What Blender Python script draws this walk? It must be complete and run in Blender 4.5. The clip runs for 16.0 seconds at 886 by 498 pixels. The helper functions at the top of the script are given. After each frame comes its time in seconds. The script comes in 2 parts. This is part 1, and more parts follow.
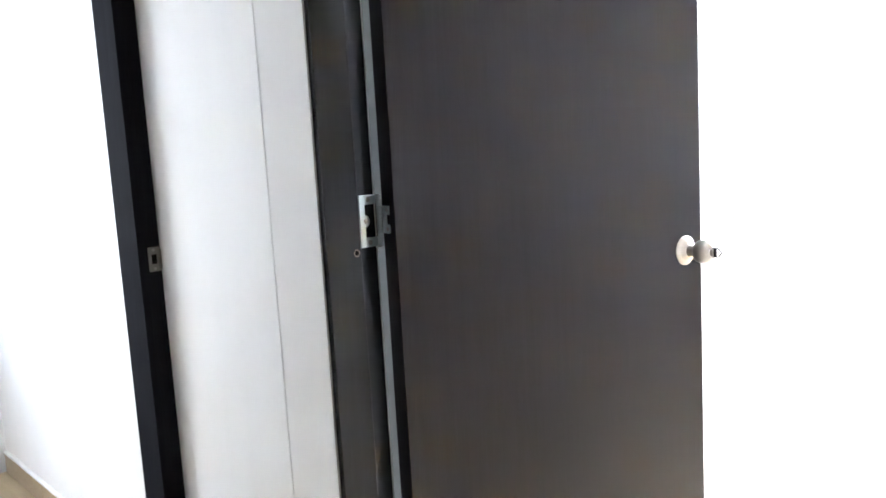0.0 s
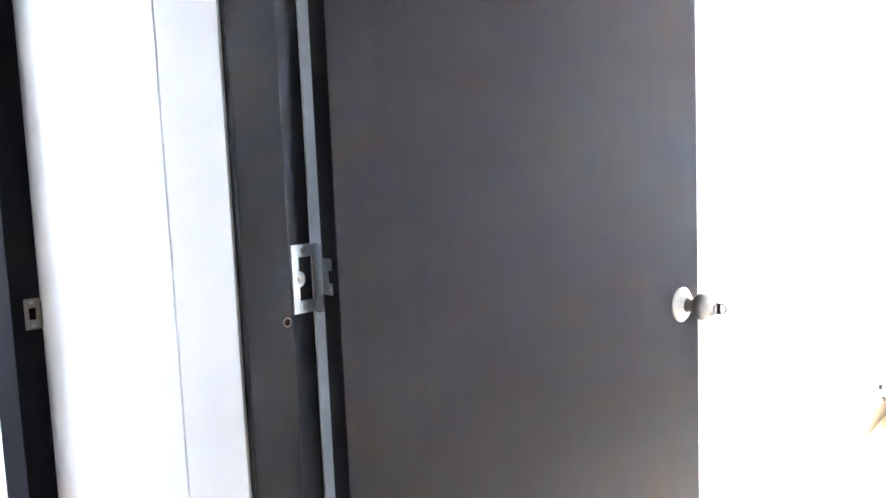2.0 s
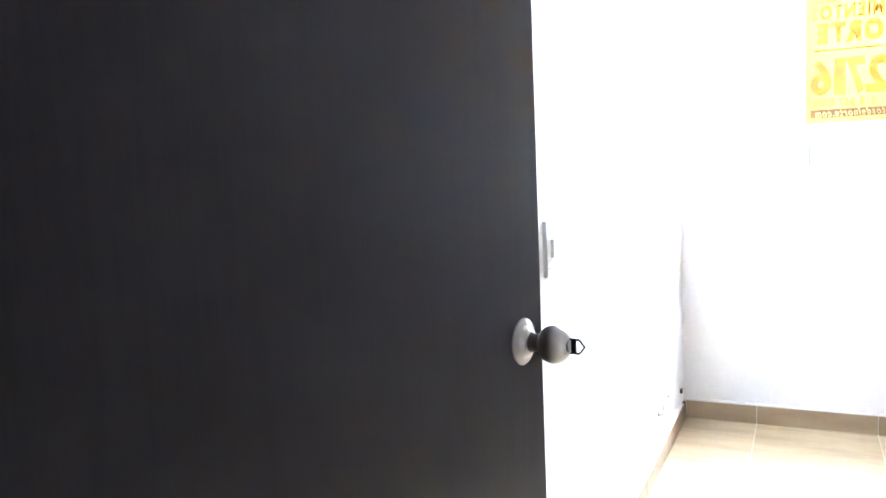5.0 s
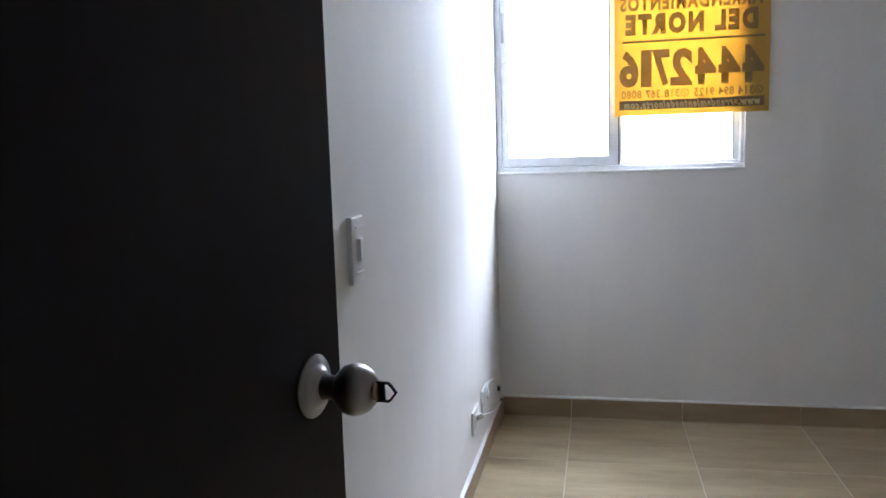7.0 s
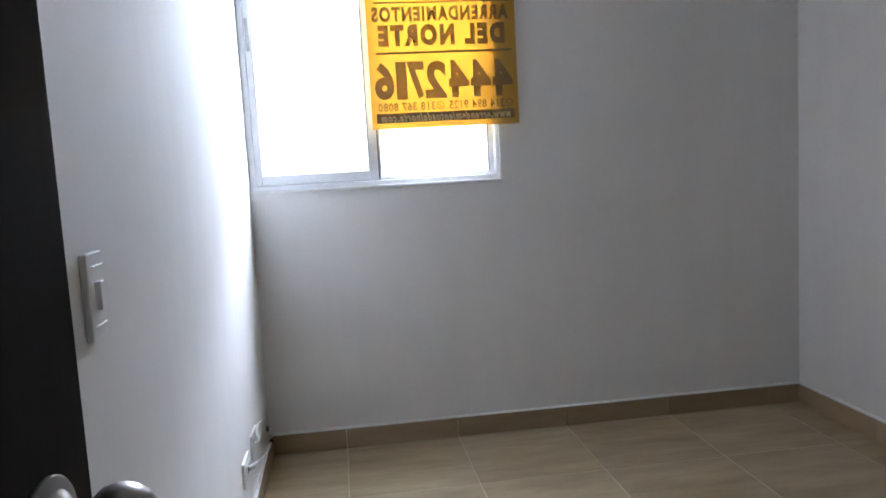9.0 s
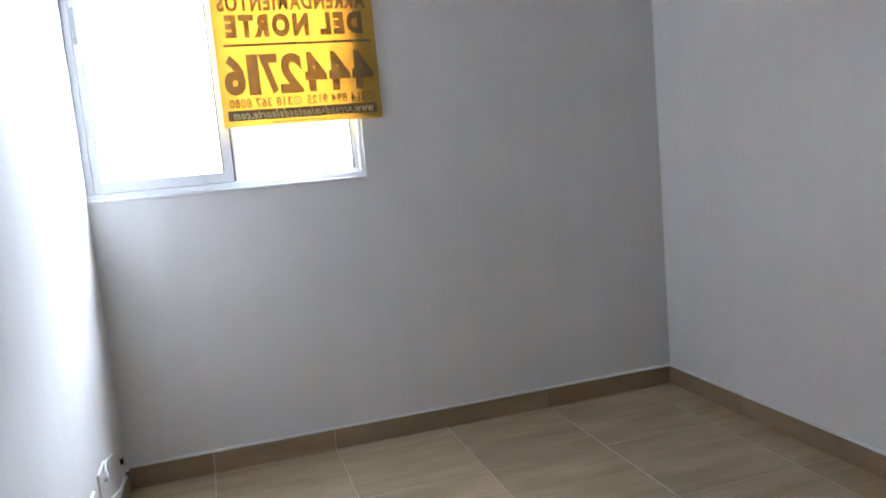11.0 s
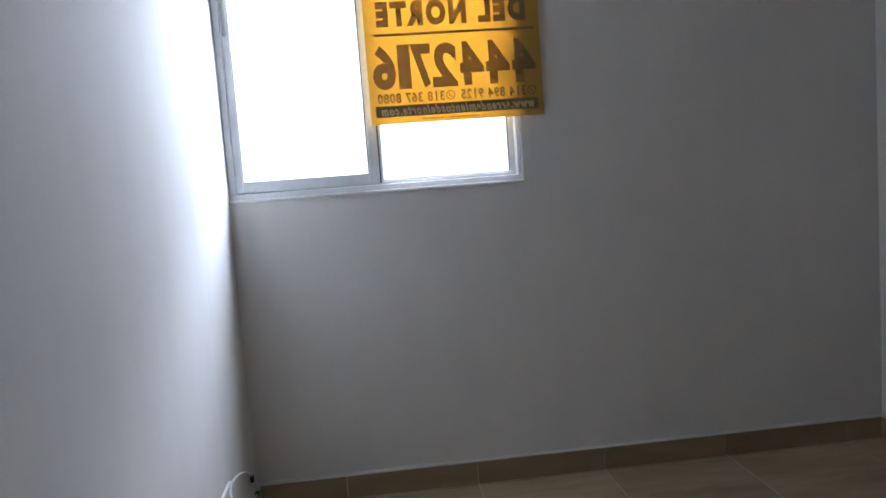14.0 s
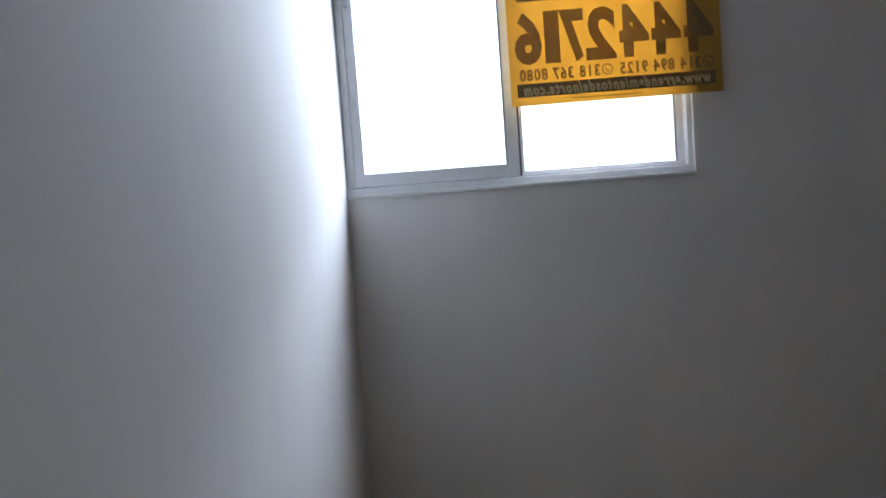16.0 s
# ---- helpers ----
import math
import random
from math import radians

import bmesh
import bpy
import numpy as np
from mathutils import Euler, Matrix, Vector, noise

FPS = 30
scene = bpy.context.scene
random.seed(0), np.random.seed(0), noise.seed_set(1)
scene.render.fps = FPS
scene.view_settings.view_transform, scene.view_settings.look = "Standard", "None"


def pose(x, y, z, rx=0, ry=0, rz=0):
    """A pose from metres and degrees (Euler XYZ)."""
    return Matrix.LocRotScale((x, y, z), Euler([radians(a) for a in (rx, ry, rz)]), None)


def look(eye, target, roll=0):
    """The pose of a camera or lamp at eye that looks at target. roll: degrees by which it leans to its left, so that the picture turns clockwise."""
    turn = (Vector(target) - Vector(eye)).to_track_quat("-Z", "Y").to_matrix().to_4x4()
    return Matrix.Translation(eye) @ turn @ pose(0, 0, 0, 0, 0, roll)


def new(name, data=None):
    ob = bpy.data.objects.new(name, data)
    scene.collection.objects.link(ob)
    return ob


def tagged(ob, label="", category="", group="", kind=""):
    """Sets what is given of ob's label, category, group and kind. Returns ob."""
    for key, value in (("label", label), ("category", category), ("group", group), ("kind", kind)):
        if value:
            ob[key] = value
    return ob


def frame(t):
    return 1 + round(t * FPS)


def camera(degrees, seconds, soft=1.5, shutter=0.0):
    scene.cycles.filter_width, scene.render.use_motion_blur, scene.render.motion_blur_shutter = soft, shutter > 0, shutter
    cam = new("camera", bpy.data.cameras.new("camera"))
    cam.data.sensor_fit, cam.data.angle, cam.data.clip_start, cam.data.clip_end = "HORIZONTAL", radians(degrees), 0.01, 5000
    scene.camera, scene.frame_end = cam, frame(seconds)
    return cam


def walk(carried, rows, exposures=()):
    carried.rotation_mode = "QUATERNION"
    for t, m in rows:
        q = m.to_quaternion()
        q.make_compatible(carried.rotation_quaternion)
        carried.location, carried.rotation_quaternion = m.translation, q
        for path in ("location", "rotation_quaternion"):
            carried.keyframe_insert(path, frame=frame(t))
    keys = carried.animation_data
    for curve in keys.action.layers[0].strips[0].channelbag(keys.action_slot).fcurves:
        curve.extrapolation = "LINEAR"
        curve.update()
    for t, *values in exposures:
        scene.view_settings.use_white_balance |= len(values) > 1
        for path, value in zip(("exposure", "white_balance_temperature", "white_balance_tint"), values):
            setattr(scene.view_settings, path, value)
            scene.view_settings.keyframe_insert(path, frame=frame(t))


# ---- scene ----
cam = camera(60.9, 16.0, soft=1.7)

# seconds, x, y, z, yaw, pitch, roll
PATH = [
    (0.0, 1.016, -4.352, 1.238, 45.881, -7.082, -3.236),
    (0.5, 1.008, -4.279, 1.249, 53.577, -6.433, -3.049),
    (1.0, 1.004, -4.240, 1.241, 54.747, -7.535, -3.648),
    (1.5, 0.886, -4.179, 1.244, 46.594, -6.409, -2.979),
    (2.0, 0.783, -4.153, 1.259, 41.359, -5.526, -2.322),
    (2.5, 0.731, -4.130, 1.242, 38.506, -6.124, -2.333),
    (3.0, 0.697, -4.045, 1.239, 40.032, -5.763, -2.564),
    (3.5, 0.688, -3.950, 1.253, 40.114, -5.324, -2.342),
    (4.0, 0.698, -3.905, 1.255, 37.224, -6.591, -2.389),
    (4.2, 0.664, -3.884, 1.246, 34.267, -6.626, -2.420),
    (6.5, 0.474, -3.516, 1.226, 16.880, -5.746, -2.022),
    (7.0, 0.460, -3.477, 1.225, 11.753, -6.865, -1.734),
    (7.5, 0.378, -3.433, 1.229, 4.125, -6.366, -2.585),
    (8.0, 0.320, -3.425, 1.236, -0.994, -6.146, -3.063),
    (8.5, 0.324, -3.370, 1.214, -4.823, -7.724, -1.814),
    (9.0, 0.373, -3.266, 1.218, -7.566, -6.304, -3.184),
    (9.5, 0.412, -3.207, 1.214, -9.226, -6.171, -3.119),
    (10.0, 0.463, -3.182, 1.213, -11.308, -7.265, -4.475),
    (12.5, 0.430, -2.961, 1.214, -21.534, -6.302, -3.134),
    (13.0, 0.463, -2.873, 1.205, -14.195, -5.200, -2.928),
    (13.5, 0.545, -2.831, 1.230, -7.057, -5.211, -3.699),
    (14.0, 0.491, -2.784, 1.188, -5.518, -5.589, -4.250),
    (14.5, 0.336, -2.632, 1.188, -6.345, -4.827, -3.025),
    (15.0, 0.405, -2.576, 1.183, -2.651, -6.218, -2.053),
    (15.5, 0.389, -2.478, 1.166, -0.264, -6.555, -2.939),
    (16.0, 0.420, -2.361, 1.130, 3.168, -4.038, -4.167),
]


def carried_pose(x, y, z, yaw, pitch, roll):
    return pose(x, y, z, 90 + pitch, 0, yaw) @ pose(0, 0, 0, 0, 0, roll)


EXPOSURES = [
    (0.0, 5.15, 5950, 13), (1.0, 5.15, 5950, 13), (1.5, 5.75, 5750, 13), (2.0, 5.75, 5550, 15), (3.5, 5.85, 5430, 15), (4.2, 5.4, 5450, 15),
    (6.3, 1.5, 5740, 14), (6.8, 1.27, 5740, 14), (7.5, 1.15, 5760, 14), (8.5, 1.15, 5760, 14), (10.0, 1.15, 5740, 14), (12.3, 2.05, 5740, 14), (13.0, 1.45, 5760, 14),
    (13.5, 0.75, 5740, 14), (14.0, 0.45, 5760, 14), (14.5, 0.4, 5760, 14), (15.0, 0.25, 5750, 14), (15.5, 0.5, 5750, 14), (16.0, 0.0, 5800, 14)]
walk(cam, [(r[0], carried_pose(*r[1:])) for r in PATH], EXPOSURES)

# ---- light ----
world = bpy.data.worlds.new("overcast")
scene.world = world
world.use_nodes = True
wn = world.node_tree
sky = wn.nodes.new("ShaderNodeTexSky")
sky.sky_type, sky.sun_disc = "NISHITA", False
sky.sun_elevation, sky.sun_rotation = radians(58), radians(90)
wn.links.new(sky.outputs[0], wn.nodes["Background"].inputs[0])
wn.nodes["Background"].inputs[1].default_value = 0.05

sun_data = bpy.data.lights.new("sun", "SUN")
sun_data.energy, sun_data.angle, sun_data.color = 1.0, radians(12), (1, 0.96, 0.9)
sun = new("sun", sun_data)
sun.matrix_world = look((20, 0, 32), (0, 0, 0))


def window_light(name, place, aim, w, h, watts, colour):
    d = bpy.data.lights.new(name, "AREA")
    d.shape, d.size, d.size_y, d.energy, d.color = "RECTANGLE", w, h, watts, colour
    o = new(name, d)
    o.matrix_world = look(place, aim)
    return o


window_light("bedroom_sky", (1.1, 1.35, 2.75), (0.55, 0, 1.6), 2.8, 1.8, 385, (0.84, 0.91, 1.0))
window_light("far_room_sky", (-2.76, -4.4, 1.5), (0, -4.4, 1.5), 1.1, 1.4, 0.22, (1.0, 0.98, 0.94))


# ---- materials ----
def material(name, colour, rough=0.6, metal=0.0, spec=0.5):
    m = bpy.data.materials.new(name)
    m.use_nodes = True
    b = m.node_tree.nodes["Principled BSDF"]
    b.inputs["Base Color"].default_value = (*colour, 1)
    b.inputs["Roughness"].default_value = rough
    b.inputs["Metallic"].default_value = metal
    b.inputs["Specular IOR Level"].default_value = spec
    return m, m.node_tree.nodes, m.node_tree.links, b


def noise_node(n, l, scale, detail=4, stretch=(1, 1, 1), rough=0.55):
    co = n.new("ShaderNodeTexCoord")
    mp = n.new("ShaderNodeMapping")
    mp.inputs["Scale"].default_value = stretch
    tx = n.new("ShaderNodeTexNoise")
    tx.inputs["Scale"].default_value = scale
    tx.inputs["Detail"].default_value = detail
    tx.inputs["Roughness"].default_value = rough
    l.new(co.outputs["Object"], mp.inputs[0])
    l.new(mp.outputs[0], tx.inputs["Vector"])
    return tx, mp


def ramp(n, l, src, lo, hi, a, b):
    r = n.new("ShaderNodeValToRGB")
    r.color_ramp.elements[0].position, r.color_ramp.elements[1].position = lo, hi
    r.color_ramp.elements[0].color, r.color_ramp.elements[1].color = (*a, 1), (*b, 1)
    l.new(src, r.inputs[0])
    return r


def bump(n, l, b, src, strength, distance):
    k = n.new("ShaderNodeBump")
    k.inputs["Strength"].default_value, k.inputs["Distance"].default_value = strength, distance
    l.new(src, k.inputs["Height"])
    l.new(k.outputs[0], b.inputs["Normal"])
    return k


def mix(n, l, kind, fac, a, b):
    x = n.new("ShaderNodeMix")
    x.data_type, x.blend_type = "RGBA", kind
    x.inputs[0].default_value = fac
    l.new(a, x.inputs[6])
    l.new(b, x.inputs[7])
    return x


def plaster():
    m, n, l, b = material("white_plaster", (0.8, 0.8, 0.8), 0.75, 0, 0.3)
    big, _ = noise_node(n, l, 1.6, 5)
    fine, _ = noise_node(n, l, 60, 5)
    streak, _ = noise_node(n, l, 9, 4, (1, 1, 0.18))
    c1 = ramp(n, l, big.outputs[0], 0.3, 0.7, (0.74, 0.727, 0.708), (0.785, 0.771, 0.752))
    c2 = ramp(n, l, streak.outputs[0], 0.3, 0.7, (0.965, 0.965, 0.965), (1, 1, 1))
    l.new(mix(n, l, "MULTIPLY", 1, c1.outputs[0], c2.outputs[0]).outputs[2], b.inputs["Base Color"])
    add = n.new("ShaderNodeMath")
    add.operation = "MULTIPLY_ADD"
    add.inputs[1].default_value = 0.25
    l.new(fine.outputs[0], add.inputs[0])
    l.new(streak.outputs[0], add.inputs[2])
    bump(n, l, b, add.outputs[0], 0.35, 0.004)
    return m


def tile_material(name, dark, light):
    m, n, l, b = material(name, light, 0.32)
    info = n.new("ShaderNodeObjectInfo")
    tx, mp = noise_node(n, l, 3.0, 6, (0.7, 3.0, 3.0), 0.6)
    shift = n.new("ShaderNodeVectorMath")
    shift.operation = "SCALE"
    shift.inputs[0].default_value = (37, 19, 11)
    l.new(info.outputs["Random"], shift.inputs["Scale"])
    l.new(shift.outputs[0], mp.inputs["Location"])
    c = ramp(n, l, tx.outputs[0], 0.28, 0.72, dark, light)
    tone = ramp(n, l, info.outputs["Random"], 0, 1, (0.88, 0.87, 0.86), (1.0, 1.0, 1.0))
    l.new(mix(n, l, "MULTIPLY", 1, c.outputs[0], tone.outputs[0]).outputs[2], b.inputs["Base Color"])
    fine, _ = noise_node(n, l, 120, 3)
    r = ramp(n, l, fine.outputs[0], 0.3, 0.7, (0.28,) * 3, (0.42,) * 3)
    l.new(r.outputs[0], b.inputs["Roughness"])
    bump(n, l, b, tx.outputs[0], 0.15, 0.002)
    return m


def dark_wood(name, a, c, rough, spec=0.5):
    m, n, l, b = material(name, a, rough, 0, spec)
    grain, _ = noise_node(n, l, 5, 6, (9, 9, 0.45), 0.65)
    fine, _ = noise_node(n, l, 70, 3, (4, 4, 0.12))
    c1 = ramp(n, l, grain.outputs[0], 0.3, 0.72, a, c)
    c2 = ramp(n, l, fine.outputs[0], 0.25, 0.75, (0.8, 0.8, 0.8), (1, 1, 1))
    l.new(mix(n, l, "MULTIPLY", 1, c1.outputs[0], c2.outputs[0]).outputs[2], b.inputs["Base Color"])
    rr = ramp(n, l, grain.outputs[0], 0.3, 0.7, (rough - 0.06,) * 3, (rough + 0.08,) * 3)
    l.new(rr.outputs[0], b.inputs["Roughness"])
    bump(n, l, b, fine.outputs[0], 0.04, 0.0004)
    return m


def brushed(name, colour, rough):
    m, n, l, b = material(name, colour, rough, 1.0)
    tx, _ = noise_node(n, l, 30, 3)
    r = ramp(n, l, tx.outputs[0], 0.3, 0.7, (rough - 0.03,) * 3, (rough + 0.04,) * 3)
    l.new(r.outputs[0], b.inputs["Roughness"])
    return m


def speckled(name, colour, rough, spec=0.5):
    m, n, l, b = material(name, colour, rough, 0, spec)
    tx, _ = noise_node(n, l, 25, 5)
    lo = tuple(v * 0.9 for v in colour)
    c = ramp(n, l, tx.outputs[0], 0.3, 0.7, lo, colour)
    l.new(c.outputs[0], b.inputs["Base Color"])
    bump(n, l, b, tx.outputs[0], 0.08, 0.001)
    return m


def translucent(name, colour, share):
    m, n, l, b = material(name, colour, 0.55, 0, 0.3)
    t = n.new("ShaderNodeBsdfTranslucent")
    t.inputs[0].default_value = (*colour, 1)
    s = n.new("ShaderNodeMixShader")
    s.inputs[0].default_value = share
    out = n["Material Output"]
    l.new(b.outputs[0], s.inputs[1])
    l.new(t.outputs[0], s.inputs[2])
    l.new(s.outputs[0], out.inputs[0])
    tx, _ = noise_node(n, l, 14, 3)
    c = ramp(n, l, tx.outputs[0], 0.3, 0.7, tuple(v * 0.92 for v in colour), colour)
    l.new(c.outputs[0], b.inputs["Base Color"])
    l.new(c.outputs[0], t.inputs[0])
    return m


def glass():
    m, n, l, b = material("window_glass", (1, 1, 1), 0.0)
    n.remove(b)
    tr = n.new("ShaderNodeBsdfTransparent")
    tr.inputs[0].default_value = (0.94, 0.96, 0.96, 1)
    gl = n.new("ShaderNodeBsdfGlossy")
    gl.inputs["Roughness"].default_value = 0.02
    fr = n.new("ShaderNodeFresnel")
    fr.inputs[0].default_value = 1.45
    s = n.new("ShaderNodeMixShader")
    l.new(fr.outputs[0], s.inputs[0])
    l.new(tr.outputs[0], s.inputs[1])
    l.new(gl.outputs[0], s.inputs[2])
    l.new(s.outputs[0], n["Material Output"].inputs[0])
    return m


PLASTER = plaster()
TILE = tile_material("beige_floor_tile", (0.335, 0.252, 0.14), (0.57, 0.468, 0.298))
SKIRT = tile_material("beige_skirting_tile", (0.285, 0.205, 0.12), (0.43, 0.325, 0.205))
GROUT = speckled("pale_grout", (0.72, 0.67, 0.58), 0.85)
LEAF = dark_wood("wenge_laminate", (0.0112, 0.0086, 0.0117), (0.0153, 0.0120, 0.0161), 0.42, 0.16)
JAMB = dark_wood("wenge_painted_frame", (0.009, 0.0096, 0.0124), (0.0135, 0.0143, 0.0185), 0.5, 0.2)
JAMB_DULL = dark_wood("wenge_matte_frame", (0.011, 0.011, 0.014), (0.017, 0.017, 0.021), 0.85, 0.02)
STEEL = brushed("satin_nickel", (0.35, 0.33, 0.315), 0.33)
ZINC = brushed("zinc_plate", (0.43, 0.47, 0.5), 0.36)
HOLE_SHADE = speckled("hole_shade", (0.003, 0.003, 0.003), 0.8, 0.05)
ALU = speckled("pale_aluminium_paint", (0.76, 0.77, 0.79), 0.4)
PLASTIC = speckled("white_plastic", (0.78, 0.78, 0.77), 0.35)
CABLE = speckled("white_cable", (0.8, 0.8, 0.78), 0.45)
BLACK = speckled("black_plastic", (0.012, 0.012, 0.013), 0.4)
VINYL = translucent("yellow_banner", (0.69, 0.465, 0.115), 0.5)
INK = translucent("brown_ink", (0.33, 0.25, 0.125), 0.45)
PALE = translucent("pale_print", (0.92, 0.8, 0.42), 0.35)
BRASS = speckled("chipped_wood", (0.17, 0.14, 0.11), 0.8)
DULL_PLATE = speckled("dull_worn_plate", (0.2, 0.185, 0.175), 0.55)
GLASS = glass()
EARTH = speckled("ground_soil", (0.16, 0.15, 0.12), 0.95)
KEYHEAD = speckled("black_key_head", (0.015, 0.014, 0.013), 0.35)
WALL_SHADE = speckled("shaded_wall_grey", (0.225, 0.228, 0.215), 0.8)
SASH_STRIP = speckled("dark_sash_strip", (0.1, 0.11, 0.13), 0.8)
SILL = speckled("grey_sill", (0.4, 0.4, 0.39), 0.6)


# ---- mesh helpers ----
def finish(name, bm, mat, parent=None, label="", smooth=False):
    bmesh.ops.recalc_face_normals(bm, faces=bm.faces)
    me = bpy.data.meshes.new(name)
    bm.to_mesh(me)
    bm.free()
    if smooth:
        for p in me.polygons:
            p.use_smooth = True
    me.materials.append(mat)
    o = new(name, me)
    o.parent = parent
    if label:
        tagged(o, label)
    return o


def part(name, bm, mat, parent, label="", smooth=False):
    return finish(name, bm, mat, parent, label, smooth)


def thing(name, place, label, category, group="", m=None):
    o = new(name)
    o.empty_display_size = 0.05
    o.matrix_world = m if m is not None else pose(*place)
    return tagged(o, label, category, group)


def add_box(bm, a, b, bevel=0.0, seg=2):
    lo = [min(p, q) for p, q in zip(a, b)]
    hi = [max(p, q) for p, q in zip(a, b)]
    r = bmesh.ops.create_cube(bm, size=1)
    for v in r["verts"]:
        v.co = Vector([(lo[k] + hi[k]) / 2 + v.co[k] * (hi[k] - lo[k]) for k in range(3)])
    if bevel:
        es = list({e for v in r["verts"] for e in v.link_edges})
        bmesh.ops.bevel(bm, geom=es, offset=bevel, segments=seg, affect="EDGES", profile=0.5)


def box(a, b, bevel=0.0, seg=2):
    bm = bmesh.new()
    add_box(bm, a, b, bevel, seg)
    return bm


def boxes(*pairs, bevel=0.0):
    bm = bmesh.new()
    for a, b in pairs:
        add_box(bm, a, b, bevel)
    return bm


def lathe(profile, m, seg=40):
    """Turns (radius, height) pairs about the local z axis of m."""
    bm = bmesh.new()
    rings = []
    for r, h in profile:
        rings.append([bm.verts.new(m @ Vector((r * math.cos(2 * math.pi * k / seg), r * math.sin(2 * math.pi * k / seg), h))) for k in range(seg)])
    for p, q in zip(rings, rings[1:]):
        for k in range(seg):
            bm.faces.new((p[k], p[(k + 1) % seg], q[(k + 1) % seg], q[k]))
    bm.faces.new(rings[0])
    bm.faces.new(rings[-1])
    return bm


def tube(points, radius, steps=14, seg=10):
    """A round cord along a smooth line through the points."""
    pts = [Vector(p) for p in points]
    ext = [2 * pts[0] - pts[1]] + pts + [2 * pts[-1] - pts[-2]]
    line = []
    for i in range(1, len(ext) - 2):
        a, b, c, d = ext[i - 1:i + 3]
        for s in range(steps):
            t = s / steps
            line.append(0.5 * ((2 * b) + (c - a) * t + (2 * a - 5 * b + 4 * c - d) * t * t + (3 * b - a - 3 * c + d) * t ** 3))
    line.append(pts[-1])
    bm = bmesh.new()
    rings = []
    for i, p in enumerate(line):
        t = (line[min(i + 1, len(line) - 1)] - line[max(i - 1, 0)]).normalized()
        u = t.cross(Vector((0.3, 0.2, 1))).normalized()
        w = t.cross(u)
        rings.append([bm.verts.new(p + radius * (math.cos(2 * math.pi * k / seg) * u + math.sin(2 * math.pi * k / seg) * w)) for k in range(seg)])
    for p, q in zip(rings, rings[1:]):
        for k in range(seg):
            bm.faces.new((p[k], p[(k + 1) % seg], q[(k + 1) % seg], q[k]))
    bm.faces.new(rings[0])
    bm.faces.new(rings[-1])
    return bm


def structure(name, bm, mat, label, category):
    return tagged(finish(name, bm, mat), label, category, kind="structure")


# ---- the setting ----
H = 2.4                 # ceiling
RX = 2.495              # right wall
DY0, DY1 = -3.642, -3.522   # door wall, hall face and room face
DW = 0.862              # door opening
HEAD = 2.08
SZ, WT, WX = 1.149, 2.21, 1.082   # window sill, top, right side




def backdrop(name, a, b, strength):
    m = bpy.data.materials.new("white_sky_glow")
    m.use_nodes = True
    n = m.node_tree.nodes
    n.remove(n["Principled BSDF"])
    e = n.new("ShaderNodeEmission")
    e.inputs[0].default_value, e.inputs[1].default_value = (0.9, 0.96, 1.0, 1), strength
    m.node_tree.links.new(e.outputs[0], n["Material Output"].inputs[0])
    structure(name, box(a, b), m, "plain bright white overcast sky", "backdrop")


backdrop("backdrop", (-9, 7, -6), (10, 7.1, 14), 3.0)
backdrop("backdrop_far", (-9.1, -12, -6), (-9, 4, 10), 0.45)
structure("ground", box((-300, -300, -6.2), (300, 300, -6)), EARTH, "dull bare ground around the building", "ground")
floor = structure("floor", box((-2.7, -7.2, -0.15), (3.9, 0.14, -0.0008)), GROUT, "floor of beige ceramic tiles with pale grout", "floor")
structure("ceiling", box((-2.7, -7.2, H), (3.9, 0.14, H + 0.15)), PLASTER, "plain white plastered ceiling", "ceiling")

structure("wall_left", box((-0.12, DY1 - 0.004, 0), (0, 0.12, H)), PLASTER, "white plastered bedroom wall with switch and sockets", "wall")
structure("wall_window", boxes(((0, 0, 0), (WX, 0.12, SZ)), ((0, 0, WT), (WX, 0.12, H)), ((WX, 0, 0), (RX, 0.12, H))),
          PLASTER, "white plastered wall with a window opening", "wall")
structure("wall_right", box((RX, DY1, 0), (RX + 0.12, 0.12, H)), PLASTER, "plain white plastered bedroom wall", "wall")
structure("wall_door", boxes(((-0.148, DY0, 0), (-0.026, DY1 - 0.005, H)), ((-0.026, DY0, 0), (-0.004, DY0 + 0.004, HEAD)), ((-0.026, DY0, HEAD + 0.03), (DW + 0.03, DY1, H)),
                             ((DW + 0.03, DY0, 0), (3.9, DY1, H))), PLASTER, "white plastered wall around the bedroom door", "wall")
hall = bmesh.new()
add_box(hall, (-0.7, -3.608, 0), (-0.152, -3.5, H))
for v in hall.verts:
    if v.co.x > -0.2 and v.co.y < -3.6:
        v.co.y = -3.6412
add_box(hall, (-0.152, -3.58, 0), (-0.148, -3.5, H))
structure("wall_hall", hall, PLASTER, "narrow white plastered hall wall", "wall")
structure("trim_joint", box((-0.1535, -3.6427, 0), (-0.1485, -3.6, H), 0.0008), PLASTER, "thin painted sealant joint between hall walls", "trim")
FY = -3.66              # far doorway's jamb face
structure("wall_hall_end", boxes(((-0.81, FY + 0.052, 0), (-0.7, -3.5, H)), ((-0.81, FY - 0.86, HEAD + 0.03), (-0.7, FY + 0.052, H)),
                                 ((-0.81, -5.6, 0), (-0.7, FY - 0.86, H))), PLASTER, "white plastered wall around the far doorway", "wall")
structure("wall_far_side", box((-2.55, -3.565, 0), (-0.81, -3.45, H)), PLASTER, "white plastered wall of the far room", "wall")
structure("wall_far_back", box((-2.55, -5.7, 0), (-0.81, -5.6, H)), PLASTER, "white plastered wall of the far room", "wall")
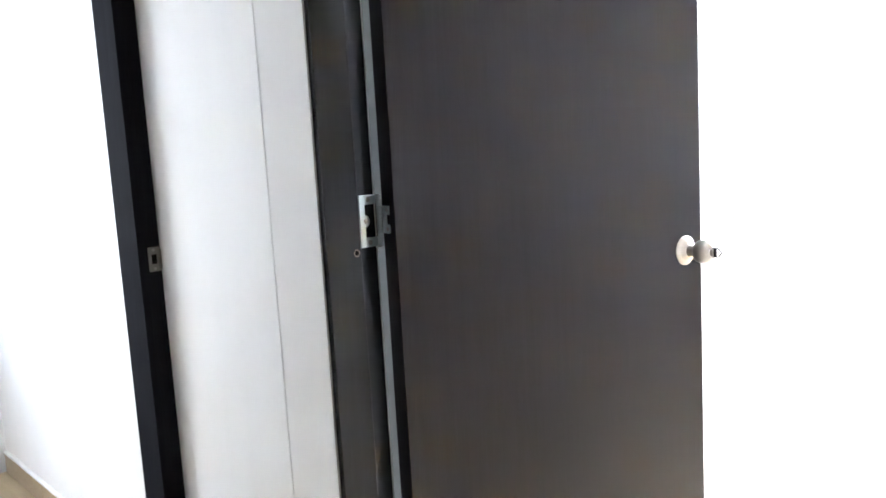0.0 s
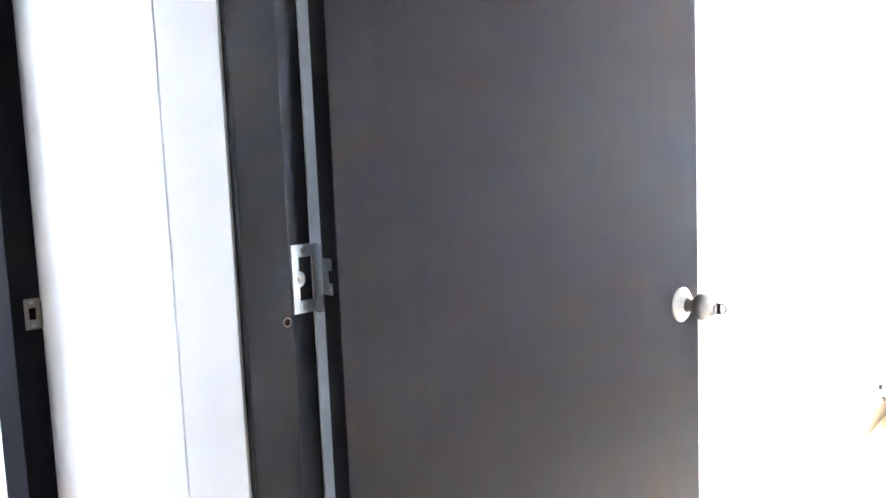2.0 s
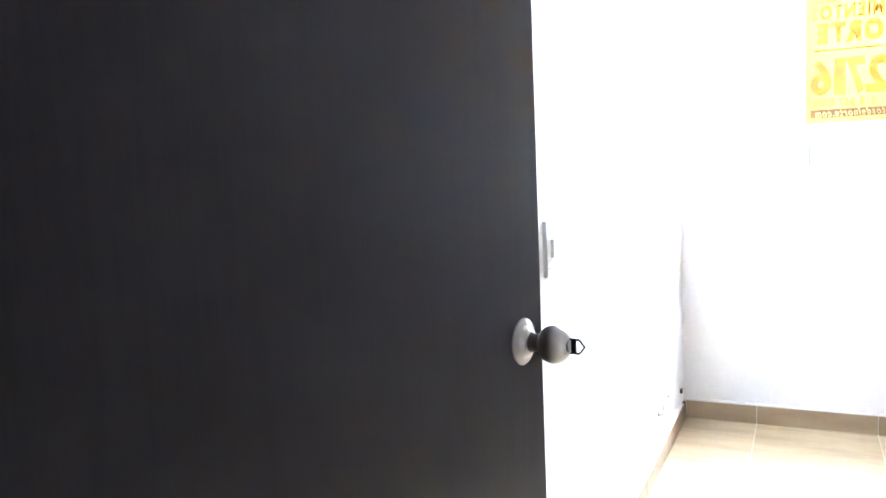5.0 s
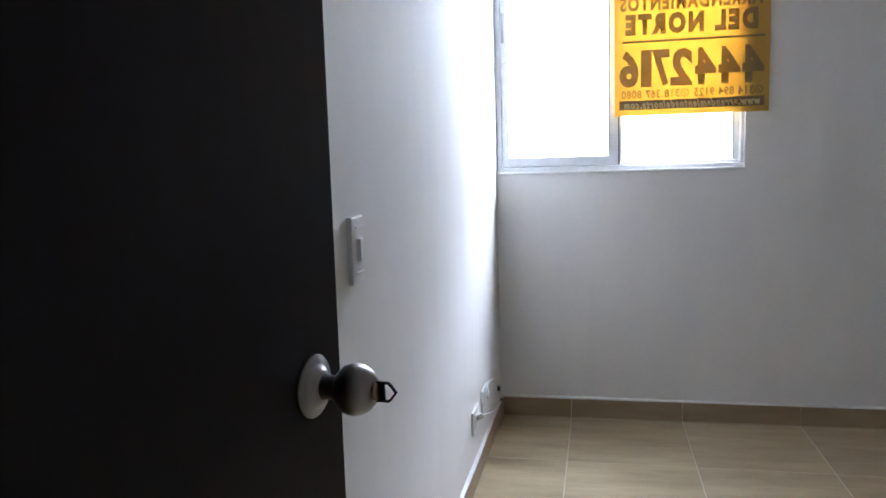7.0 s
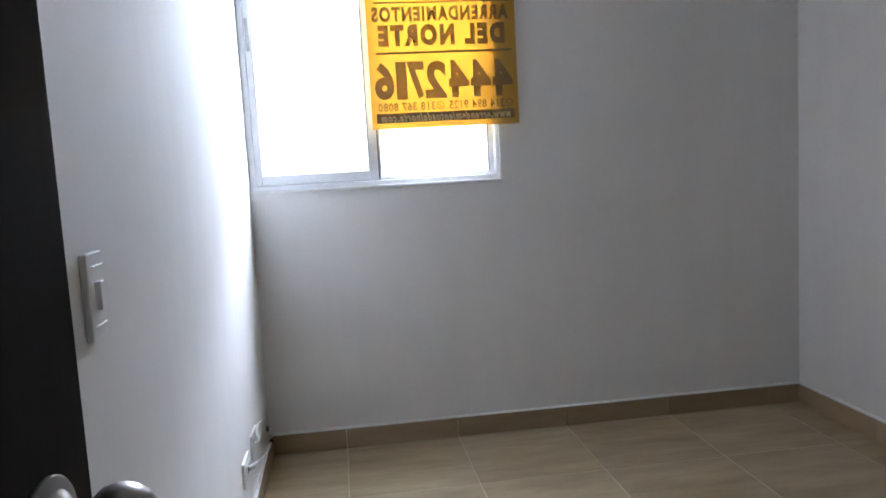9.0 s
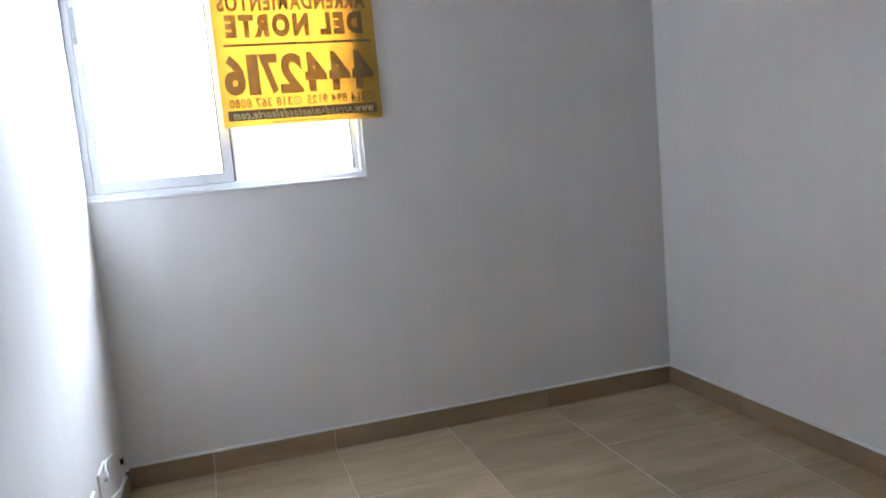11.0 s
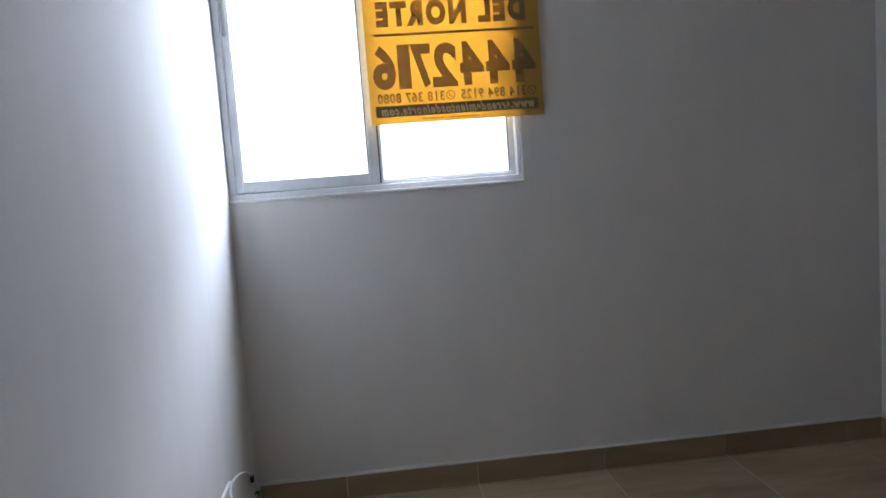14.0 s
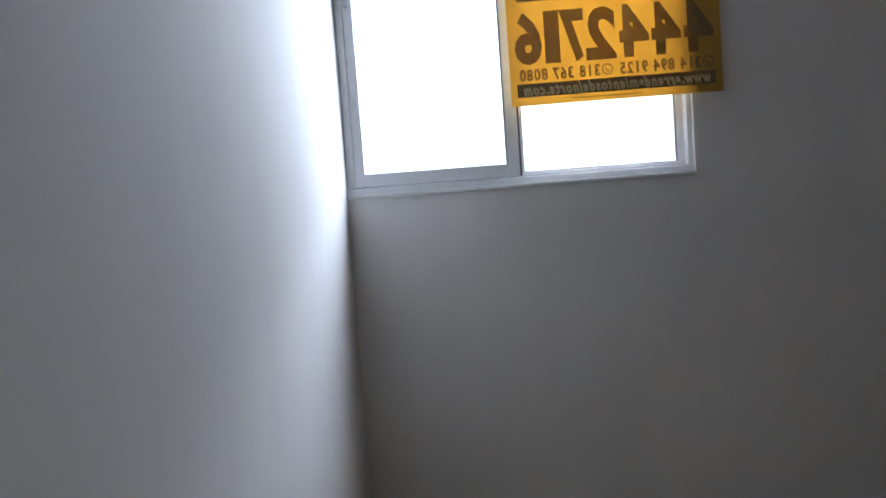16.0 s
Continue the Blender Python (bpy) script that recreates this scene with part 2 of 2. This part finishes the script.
structure("wall_far_window", boxes(((-2.67, -5.7, 0), (-2.55, -3.45, 0.74)), ((-2.67, -5.7, 2.2), (-2.55, -3.45, H)),
                                   ((-2.67, -5.7, 0.74), (-2.55, -4.95, 2.2)), ((-2.67, -3.85, 0.74), (-2.55, -3.45, 2.2))),
          PLASTER, "white wall with the far room's window opening", "wall")
structure("far_sill", box((-2.66, -4.95, 0.74), (-2.52, -3.83, 0.762), 0.004), SILL, "grey window sill of the far room", "sill")
structure("wall_unseen_east", box((3.78, -7.1, 0), (3.9, DY0, H)), PLASTER, "unseen plain white wall closing off the hall side", "wall")
structure("wall_unseen_south", box((-0.81, -7.2, 0), (3.9, -7.1, H)), PLASTER, "unseen plain white wall closing off the hall side", "wall")
structure("wall_unseen_west", box((-0.81, -7.1, 0), (-0.7, -5.6, H)), PLASTER, "unseen plain white wall closing off the hall side", "wall")


# ---- door frames ----
def door_frame():
    f = tagged(new("door_1"), "dark wenge door frame flush with white plaster", "door frame", kind="structure")
    part("jamb", boxes(((-0.026, DY0 + 0.004, 0), (-0.002, DY1 + 0.004, HEAD)), bevel=0.0008), JAMB, f)
    part("stop", box((-0.002, DY0 + 0.004, 0), (0.008, -3.567, HEAD), 0.0015), JAMB, f)
    part("shade_strip", box((-0.0005, -3.5255, 0), (0.0008, -3.40, HEAD)), WALL_SHADE, f, "grey strip painting the shaded wall behind the hinges")
    part("jamb", box((DW + 0.002, DY0 - 0.003, 0), (DW + 0.026, DY1 + 0.003, HEAD), 0.002), JAMB, f)
    part("stop", box((DW - 0.008, DY0 - 0.002, 0), (DW + 0.002, -3.567, HEAD), 0.003), JAMB, f)
    part("head", box((-0.026, DY0 - 0.003, HEAD), (DW + 0.026, DY1 + 0.003, HEAD + 0.026), 0.002), JAMB, f)
    ring = Matrix.Translation((0.0050, -3.577, 1.082)) @ Euler((0, radians(90), 0)).to_matrix().to_4x4()
    part("screw_hole", lathe([(0.0056, 0), (0.0064, 0.003), (0.0056, 0.0034), (0.0046, 0.003), (0.0044, 0.0026)], ring, 16), BRASS, f, "chipped empty screw hole")
    part("hole", lathe([(0.0048, 0), (0.0048, 0.0031), (0.0001, 0.0032)], ring, 16), HOLE_SHADE, f)


door_frame()
far = tagged(new("door_2"), "dark wenge frame of the far doorway", "door frame", kind="structure")
part("jamb", box((-0.812, FY, 0), (-0.697, FY + 0.052, HEAD), 0.002), JAMB_DULL, far)
part("jamb", box((-0.812, FY - 0.86, 0), (-0.697, FY - 0.83, HEAD), 0.002), JAMB_DULL, far)
part("head", box((-0.812, FY - 0.86, HEAD), (-0.697, FY + 0.052, HEAD + 0.03), 0.002), JAMB_DULL, far)
plate = part("strike_plate", boxes(((-0.699, FY + 0.022, 1.008), (-0.6945, FY + 0.05, 1.065)), ((-0.699, FY + 0.046, 1.014), (-0.691, FY + 0.051, 1.059)), bevel=0.0008), DULL_PLATE, far, "dull worn strike plate")
part("bolt_hole", box((-0.696, FY + 0.029, 1.026), (-0.694, FY + 0.041, 1.048)), HOLE_SHADE, plate)
for z in (1.0145, 1.0585):
    part("screw", lathe([(0.0035, 0), (0.0035, 0.0012), (0.0015, 0.0018)], Matrix.Translation((-0.6947, FY + 0.035, z)) @ Euler((0, radians(90), 0)).to_matrix().to_4x4(), 14), STEEL, plate)


# ---- window ----
def bar(x0, x1, z0, z1, y0, y1):
    return box((x0, y0, z0), (x1, y1, z1), 0.003)


def bedroom_window():
    w = tagged(new("window_1"), "two-pane sliding aluminium window above a white sill", "window", kind="structure")
    y0, y1 = 0.018, 0.088
    part("window_sill", box((0.001, -0.013, SZ - 0.010), (WX - 0.001, 0.02, SZ + 0.002), 0.003, 3), PLASTIC, w, "thin white sill edge")
    part("window_frame", bar(0, WX, SZ, SZ + 0.022, y0, y1), ALU, w)
    part("window_frame", bar(0, WX, WT - 0.03, WT, y0, y1), ALU, w)
    part("window_frame", bar(0, 0.026, SZ + 0.022, WT - 0.03, y0, y1), ALU, w)
    part("window_frame", bar(WX - 0.016, WX, SZ + 0.022, WT - 0.03, y0, y1), ALU, w)
    part("track", bar(0.026, WX - 0.016, SZ + 0.022, SZ + 0.034, 0.05, 0.058), ALU, w)

    def sash(x0, x1, z0, ya, yb, left, right, foot):
        s = part("sash", boxes(((x0, ya, z0), (x0 + left, yb, WT - 0.032)), ((x1 - right, ya, z0), (x1, yb, WT - 0.032)),
                               ((x0 + left, ya + 0.001, z0), (x1 - right, yb - 0.001, z0 + foot)), ((x0 + left, ya + 0.001, WT - 0.065), (x1 - right, yb - 0.001, WT - 0.032)), bevel=0.002), ALU, w)
        g = part("pane", box((x0 + left - 0.004, (ya + yb) / 2 - 0.002, z0 + foot - 0.004), (x1 - right + 0.004, (ya + yb) / 2 + 0.002, WT - 0.062)), GLASS, s, "clear glass")
        g.visible_shadow = False
        part("gasket", boxes(((x0 + left, ya + 0.004, z0 + foot), (x0 + left + 0.003, yb - 0.006, WT - 0.066)), ((x1 - right - 0.006, ya + 0.004, z0 + foot), (x1 - right, yb - 0.006, WT - 0.066))), SILL, s)
        return s

    inner = sash(0.026, 0.548, SZ + 0.024, 0.026, 0.05, 0.026, 0.036, 0.042)
    sash(0.536, WX - 0.016, SZ + 0.024, 0.058, 0.082, 0.026, 0.02, 0.016)
    part("sash_strip", box((0.5475, 0.03, SZ + 0.026), (0.5545, 0.05, WT - 0.04)), SASH_STRIP, inner, "dark grey strip between the sashes")
    part("handle", boxes(((0.031, 0.014, 1.735), (0.045, 0.026, 1.87)), bevel=0.004), SILL, inner, "grey recessed pull")


bedroom_window()


# ---- the door ----
TURN = -8.51
door = thing("door", (0, 0, 0), "dark wenge door standing open with key in knob", "door", m=pose(0.0075, -3.515, 0, 0, 0, TURN))
LW, LT, ED = 0.036, 0.036, 0.8525
part("leaf", box((-0.003, 0.001, 0.008), (LT, ED, HEAD - 0.004), 0.0015), LEAF, door)
KY, KZ = ED - 0.061, 0.987
axis = Matrix.Translation((LT, KY, KZ)) @ Euler((0, radians(90), 0)).to_matrix().to_4x4()
knob_set = part("rosette", lathe([(0.0342, 0), (0.0342, 0.0018), (0.033, 0.0032), (0.025, 0.0052), (0.0235, 0.0062), (0.019, 0.0105), (0.0165, 0.014)], axis, 56), STEEL, door, "satin nickel rosette", True)
part("neck", lathe([(0.0155, 0.012), (0.013, 0.018), (0.0125, 0.027), (0.0145, 0.032)], axis, 40), STEEL, knob_set, "", True)
part("knob", lathe([(0.0135, 0.029), (0.019, 0.032), (0.0245, 0.038), (0.0272, 0.046), (0.0275, 0.051), (0.0262, 0.058), (0.0225, 0.065), (0.0165, 0.0705), (0.0125, 0.072), (0.0115, 0.0724)], axis, 56), STEEL, knob_set, "satin nickel ball knob", True)
part("cylinder", lathe([(0.0095, 0.07), (0.0095, 0.0755), (0.0085, 0.0765)], axis, 32), STEEL, knob_set, "", True)


def key_bow():
    """A flat key head with an open five-sided eye."""
    bm = bmesh.new()
    out = [(0.074, -0.011), (0.088, -0.011), (0.0905, -0.009), (0.0975, 0.0), (0.0905, 0.009), (0.088, 0.011), (0.074, 0.011)]
    inn = [(0.0835, -0.0085), (0.087, -0.0085), (0.0892, -0.0070), (0.0948, 0.0), (0.0892, 0.0070), (0.087, 0.0085), (0.0835, 0.0085)]
    lay = []
    for x in (-0.0014, 0.0014):
        lay.append(([bm.verts.new((LT + a, KY + x, KZ + b)) for a, b in out], [bm.verts.new((LT + a, KY + x, KZ + b)) for a, b in inn]))
    n = len(out)
    for o, i in lay:
        for k in range(n):
            bm.faces.new((o[k], o[(k + 1) % n], i[(k + 1) % n], i[k]))
    for s in (0, 1):
        for k in range(n):
            bm.faces.new((lay[0][s][k], lay[0][s][(k + 1) % n], lay[1][s][(k + 1) % n], lay[1][s][k]))
    return bm


key = part("key", key_bow(), KEYHEAD, knob_set, "key with black head")
part("latch_plate", box((0.006, ED - 0.001, KZ - 0.028), (0.030, ED + 0.0015, KZ + 0.028), 0.0006), ZINC, door)


# ---- hinge ----
def hinge():
    h = thing("hinge", (0, 0, 0), "zinc butterfly hinge screwed to the dark door frame", "hinge")
    z0, z1 = 1.088, 1.178
    x0, x1 = -0.003, 0.0012
    ya, yb = -3.560, -3.5235
    cx, cy, r = 0.0038, -3.5195, 0.0048
    leaf = bmesh.new()
    add_box(leaf, (x0, ya, z0), (x1, ya + 0.0115, z1), 0.0006, 1)
    add_box(leaf, (x0, ya + 0.0115, z1 - 0.0165), (x1, yb, z1), 0.0006, 1)
    add_box(leaf, (x0, ya + 0.0115, z0), (x1, yb, z0 + 0.0165), 0.0006, 1)
    zm = (z0 + z1) / 2
    ang = [math.pi * k / 14 for k in range(15)]
    lo = [leaf.verts.new((x1 - 0.0002, ya + 0.0112 + 0.0095 * math.sin(a), zm + 0.0105 * math.cos(a))) for a in ang]
    hi = [leaf.verts.new((x0, ya + 0.0112 + 0.0095 * math.sin(a), zm + 0.0105 * math.cos(a))) for a in ang]
    leaf.faces.new(lo)
    leaf.faces.new(hi)
    for k in range(14):
        leaf.faces.new((lo[k], lo[k + 1], hi[k + 1], hi[k]))
    pl = part("frame_leaf", leaf, ZINC, h)
    turn = Euler((0, radians(90), 0)).to_matrix().to_4x4()
    for y, z in ((ya + 0.0125, zm), (ya + 0.019, z1 - 0.008), (ya + 0.019, z0 + 0.008)):
        m = Matrix.Translation((x1 - 0.0004, y, z)) @ turn
        s = part("screw", lathe([(0.0046, 0), (0.0044, 0.001), (0.003, 0.0016), (0.0012, 0.0012)], m, 18), STEEL, pl, "", True)
    for a, b in ((z0, z0 + 0.021), (z0 + 0.0216, z1 - 0.0206), (z1 - 0.02, z1)):
        part("knuckle", lathe([(r * 0.9, a - 0), (r, a + 0.0006), (r, b - 0.0006), (r * 0.9, b)], Matrix.Translation((cx, cy, 0)), 24), ZINC, h, "", True)
    part("pin", lathe([(0.0036, z0 - 0.0025), (0.0046, z0 - 0.001), (0.0046, z0 + 0.0002)], Matrix.Translation((cx, cy, 0)), 20), STEEL, h)
    m = pose(0.0075, -3.515, 0, 0, 0, TURN)
    d = bmesh.new()
    add_box(d, (0.0015, -0.0015, z0 + 0.0216), (0.013, 0.0012, z1 - 0.0206), 0.0005, 1)
    add_box(d, (0.013, -0.0015, z1 - 0.036), (0.022, 0.0012, z1 - 0.0206), 0.0005, 1)
    add_box(d, (0.013, -0.0015, z0 + 0.0216), (0.022, 0.0012, z0 + 0.037), 0.0005, 1)
    bmesh.ops.transform(d, matrix=m, verts=d.verts)
    dl = part("door_leaf", d, ZINC, h)
    for z in (z1 - 0.028, z0 + 0.029):
        part("screw", lathe([(0.0034, 0), (0.0033, 0.0016), (0.001, 0.002)], m @ Matrix.Translation((0.017, -0.0013, z)) @ Euler((radians(90), 0, 0)).to_matrix().to_4x4(), 14), STEEL, dl, "", True)


hinge()


# ---- switch, sockets, cable ----
def light_switch():
    s = thing("light_switch", (0, -2.110, 1.0565), "white plastic light switch on the bedroom wall", "switch")
    part("plate", box((0, -0.0355, -0.064), (0.011, 0.0355, 0.064), 0.0022, 2), PLASTIC, s)
    part("rocker", box((0.0105, -0.0105, -0.021), (0.0195, 0.0105, 0.021), 0.0012), PLASTIC, s)
    for z in (0.0435, -0.0435):
        part("ridge", box((0.0105, -0.018, z - 0.0013), (0.0145, 0.025, z + 0.0016), 0.0006), PLASTIC, s)


light_switch()


def socket(name, y, z, label):
    s = thing(name, (0, y, z), label, "socket", "low wall outlets")
    part("plate", box((0, -0.068, -0.043), (0.010, 0.068, 0.043), 0.003, 3), PLASTIC, s)
    part("insert", box((0.009, -0.045, -0.026), (0.0125, 0.045, 0.026), 0.001), PLASTIC, s)
    return s


a = socket("cable_outlet", -0.555, 0.262, "white plastic cable outlet low on the wall")
part("port", lathe([(0.006, 0.01), (0.006, 0.02), (0.003, 0.0205)], Matrix.Translation((0, 0.0, 0)) @ Euler((0, radians(90), 0)).to_matrix().to_4x4(), 18), STEEL, a)
b = socket("power_socket", -0.785, 0.252, "white plastic power socket low on the wall")
for dy in (-0.024, 0.014):
    part("slot", boxes(((0.0118, dy, -0.006), (0.0129, dy + 0.002, 0.006)), ((0.0118, dy + 0.009, -0.006), (0.0129, dy + 0.011, 0.006))), HOLE_SHADE, b)

c = thing("coaxial_cable", (0, 0, 0), "white coaxial cable looping along the wall to the corner", "cable")
part("cord", tube([(0.014, -0.575, 0.268), (0.028, -0.595, 0.284), (0.02, -0.57, 0.304), (0.016, -0.51, 0.306), (0.015, -0.43, 0.293), (0.014, -0.35, 0.271), (0.012, -0.25, 0.234), (0.010, -0.175, 0.200), (0.009, -0.15, 0.183)], 0.0042), CABLE, c)
part("plug", tube([(0.0095, -0.150, 0.185), (0.009, -0.148, 0.173), (0.0085, -0.146, 0.160)], 0.0068), BLACK, c)
d = thing("white_cable", (0, 0, 0), "white cord from the socket to a black plug", "cable")
part("cord", tube([(0.016, -0.80, 0.264), (0.03, -0.775, 0.262), (0.026, -0.70, 0.24), (0.024, -0.60, 0.208), (0.022, -0.47, 0.171), (0.022, -0.34, 0.14), (0.020, -0.24, 0.12), (0.019, -0.16, 0.111), (0.0185, -0.135, 0.1095)], 0.0042), CABLE, d)
part("plug", tube([(0.013, -0.805, 0.262), (0.02, -0.798, 0.263), (0.028, -0.785, 0.263)], 0.009), SILL, d, "grey plug")
part("plug", tube([(0.0195, -0.148, 0.1105), (0.0190, -0.136, 0.1095), (0.0185, -0.122, 0.1095)], 0.0078), BLACK, d, "black end plug")


# ---- the sign on the window ----
SX0, SX1, SB, ST = 0.533, 1.171, 1.384, 2.13


def curl(x, z):
    """How far the banner stands off the wall plane."""
    return -0.0165 + 0.0022 * math.sin(3.1 * x + 2.2 * z) + 0.0015 * math.sin(7 * z + 1)


def letters(word, x0, x1, z0, z1, off=0.0, weight=0.018, slant=0.0):
    """Words printed for readers outside: they run from x1 down to x0."""
    cu = bpy.data.curves.new("type", "FONT")
    cu.body, cu.offset, cu.resolution_u, cu.space_character, cu.shear = word, weight, 3, 1.0 + 4.2 * weight, slant
    tmp = bpy.data.objects.new("type", cu)
    me = bpy.data.meshes.new_from_object(tmp)
    bm = bmesh.new()
    bm.from_mesh(me)
    bpy.data.objects.remove(tmp)
    bpy.data.meshes.remove(me)
    u0, u1 = min(v.co.x for v in bm.verts), max(v.co.x for v in bm.verts)
    v0, v1 = min(v.co.y for v in bm.verts), max(v.co.y for v in bm.verts)
    for v in bm.verts:
        x = x1 - (v.co.x - u0) / (u1 - u0) * (x1 - x0)
        z = z0 + (v.co.y - v0) / (v1 - v0) * (z1 - z0)
        v.co = Vector((x, curl(x, z) - 0.0022 - off, z))
    return bm


def strip(x0, x1, z0, z1, off=0.0, nx=12, nz=4, thick=0.0006):
    bm = bmesh.new()
    for s in (0, thick):
        g = [[bm.verts.new((x0 + (x1 - x0) * i / nx, curl(x0 + (x1 - x0) * i / nx, z0 + (z1 - z0) * j / nz) - off - s, z0 + (z1 - z0) * j / nz)) for j in range(nz + 1)] for i in range(nx + 1)]
        for i in range(nx):
            for j in range(nz):
                bm.faces.new((g[i][j], g[i + 1][j], g[i + 1][j + 1], g[i][j + 1]))
    return bm


sign = thing("rental_sign", (0, 0, 0), "yellow plastic rental banner with brown lettering on the window", "sign")
part("sheet", strip(SX0, SX1, SB, ST, 0, 24, 28), VINYL, sign, "translucent yellow sheet", True)
part("word", letters("ARRENDAMIENTOS", 0.556, 1.142, 1.829, 1.892, weight=0.05), INK, sign)
part("word", letters("DEL NORTE", 0.578, 1.122, 1.727, 1.818, weight=0.07), INK, sign)
part("rule", strip(0.566, 1.151, 1.6955, 1.7045, 0.002), INK, sign)
part("rule", strip(0.566, 1.151, 1.9045, 1.911, 0.002), INK, sign)
for digit, right, width in (("4", 1.149, 0.088), ("4", 1.053, 0.088), ("4", 0.957, 0.088), ("2", 0.859, 0.092), ("7", 0.764, 0.074), ("1", 0.690, 0.046), ("6", 0.636, 0.084)):
    part("digit", letters(digit, right - width, right, 1.506, 1.664, weight=0.045), INK, sign)
part("number", letters("314 894 9125", 0.866, 1.108, 1.457, 1.494, weight=0.03), INK, sign)
part("number", letters("318 367 8080", 0.562, 0.806, 1.457, 1.494, weight=0.03), INK, sign)


def ring(x, z, r):
    bm = bmesh.new()
    v = [[bm.verts.new((x + q * math.cos(t * math.pi / 12), curl(x, z) - 0.0022, z + q * math.sin(t * math.pi / 12))) for t in range(24)] for q in (r, r * 0.78)]
    for t in range(24):
        bm.faces.new((v[0][t], v[0][(t + 1) % 24], v[1][(t + 1) % 24], v[1][t]))
    w = [bm.verts.new((x + a * r, curl(x, z) - 0.0022, z + b * r)) for a, b in ((-0.4, 0.45), (-0.15, 0.3), (-0.2, 0.05), (0.2, -0.25), (0.4, -0.25), (0.4, -0.45), (0.1, -0.5), (-0.4, 0.0))]
    bm.faces.new(w)
    return bm


part("phone_mark", ring(1.129, 1.476, 0.017), INK, sign)
part("phone_mark", ring(0.828, 1.476, 0.017), INK, sign)
part("bar", strip(0.553, 1.151, 1.409, 1.4495, 0.002), INK, sign)
part("address", letters("www.arrendamientosdelnorte.com", 0.572, 1.134, 1.4125, 1.4475, 0.0012, 0.055, 0.3), PALE, sign)
part("small_print", strip(0.72, 0.93, 1.3955, 1.3985, 0.002), INK, sign)
part("emblem", strip(0.60, 0.80, 1.93, 2.09, 0.002), PALE, sign, "pale printed panel")
part("emblem", strip(0.86, 1.10, 1.93, 2.06, 0.002), INK, sign, "brown printed emblem")


# ---- skirting and floor tiles ----
baseboard = tagged(new("baseboard"), "beige ceramic skirting tiles along the walls", "baseboard", kind="structure")
KH = 0.092
SKIRT_MESH = {}
dice = random.Random(7)


def skirt_piece(length):
    key_ = round(length, 3)
    if key_ not in SKIRT_MESH:
        bm = box((0.0012, -0.010, 0), (length - 0.0012, 0, KH - 0.004), 0.0015, 1)
        me = bpy.data.meshes.new("skirting_tile")
        bm.to_mesh(me)
        bm.free()
        me.materials.append(SKIRT)
        SKIRT_MESH[key_] = me
    return SKIRT_MESH[key_]


def skirt_run(p, q, first=0.5):
    """Tiles along the wall foot from p to q, the wall on the left hand side."""
    p, q = Vector((*p, 0)), Vector((*q, 0))
    length, turn = (q - p).length, math.degrees(math.atan2(q.y - p.y, q.x - p.x))
    s, step = 0.0, first
    while s < length - 0.002:
        e = min(length, s + step)
        o = new("skirting_tile", skirt_piece(e - s))
        o.parent = baseboard
        at = p + (q - p).normalized() * s
        o.matrix_world = pose(at.x, at.y, 0, 0, 0, turn)
        s, step = e, 0.5
    bm = bmesh.new()
    n = max(2, int(length / 0.03))
    rows_ = []
    for k in range(n + 1):
        x = length * k / n
        d = 0.0114 + 0.0016 * dice.random() + 0.001 * math.sin(x * 5.3)
        z = KH + 0.0012 + 0.0022 * dice.random() + 0.0018 * math.sin(x * 3.1 + 1)
        rows_.append([bm.verts.new(c) for c in ((x, 0, KH - 0.0042), (x, -d, KH - 0.0042), (x, -d, z - 0.0022), (x, -d + 0.003, z), (x, 0, z + 0.002))])
    for u, v in zip(rows_, rows_[1:]):
        for k in range(5):
            bm.faces.new((u[k], u[(k + 1) % 5], v[(k + 1) % 5], v[k]))
    bm.faces.new(rows_[0])
    bm.faces.new(rows_[-1])
    bmesh.ops.transform(bm, matrix=pose(p.x, p.y, 0, 0, 0, turn), verts=bm.verts)
    part("grout_edge", bm, PLASTIC, baseboard, "pale grout line on the skirting")


skirt_run((0.0102, 0), (RX - 0.0102, 0), 0.321)
skirt_run((RX, 0), (RX, DY1), 0.53)
skirt_run((0, DY1 + 0.01), (0, 0), 0.48)
skirt_run((RX - 0.011, DY1), (DW + 0.04, DY1))
skirt_run((-2.54, -3.565), (-0.82, -3.565))
skirt_run((-0.69, -3.608), (-0.15, -3.608))
skirt_run((DW + 0.04, DY0), (3.78, DY0))

TILE_MESH = {}


def tile_piece(w, d):
    key_ = (round(w, 3), round(d, 3))
    if key_ not in TILE_MESH:
        bm = box((0.0018, 0.0018, -0.006), (w - 0.0018, d - 0.0018, 0), 0.0006, 1)
        me = bpy.data.meshes.new("tile")
        bm.to_mesh(me)
        bm.free()
        me.materials.append(TILE)
        TILE_MESH[key_] = me
    return TILE_MESH[key_]


def tile_field(x0, x1, y0, y1):
    xs = sorted({x0, x1, *[0.331 + 0.5 * k for k in range(-8, 9) if x0 < 0.331 + 0.5 * k < x1]})
    ys = sorted({y0, y1, *[-0.53 - 0.5 * k for k in range(-1, 15) if y0 < -0.53 - 0.5 * k < y1]})
    for xa, xb in zip(xs, xs[1:]):
        for ya, yb in zip(ys, ys[1:]):
            o = new("tile", tile_piece(xb - xa, yb - ya))
            o.location = (xa, ya, 0)
            o.parent = floor


tile_field(0.0, RX, DY1, 0.0)
tile_field(0.0, DW, DY0, DY1)
tile_field(-0.7, 3.78, -7.1, DY0)
tile_field(-2.55, -0.7, -5.6, -3.565)
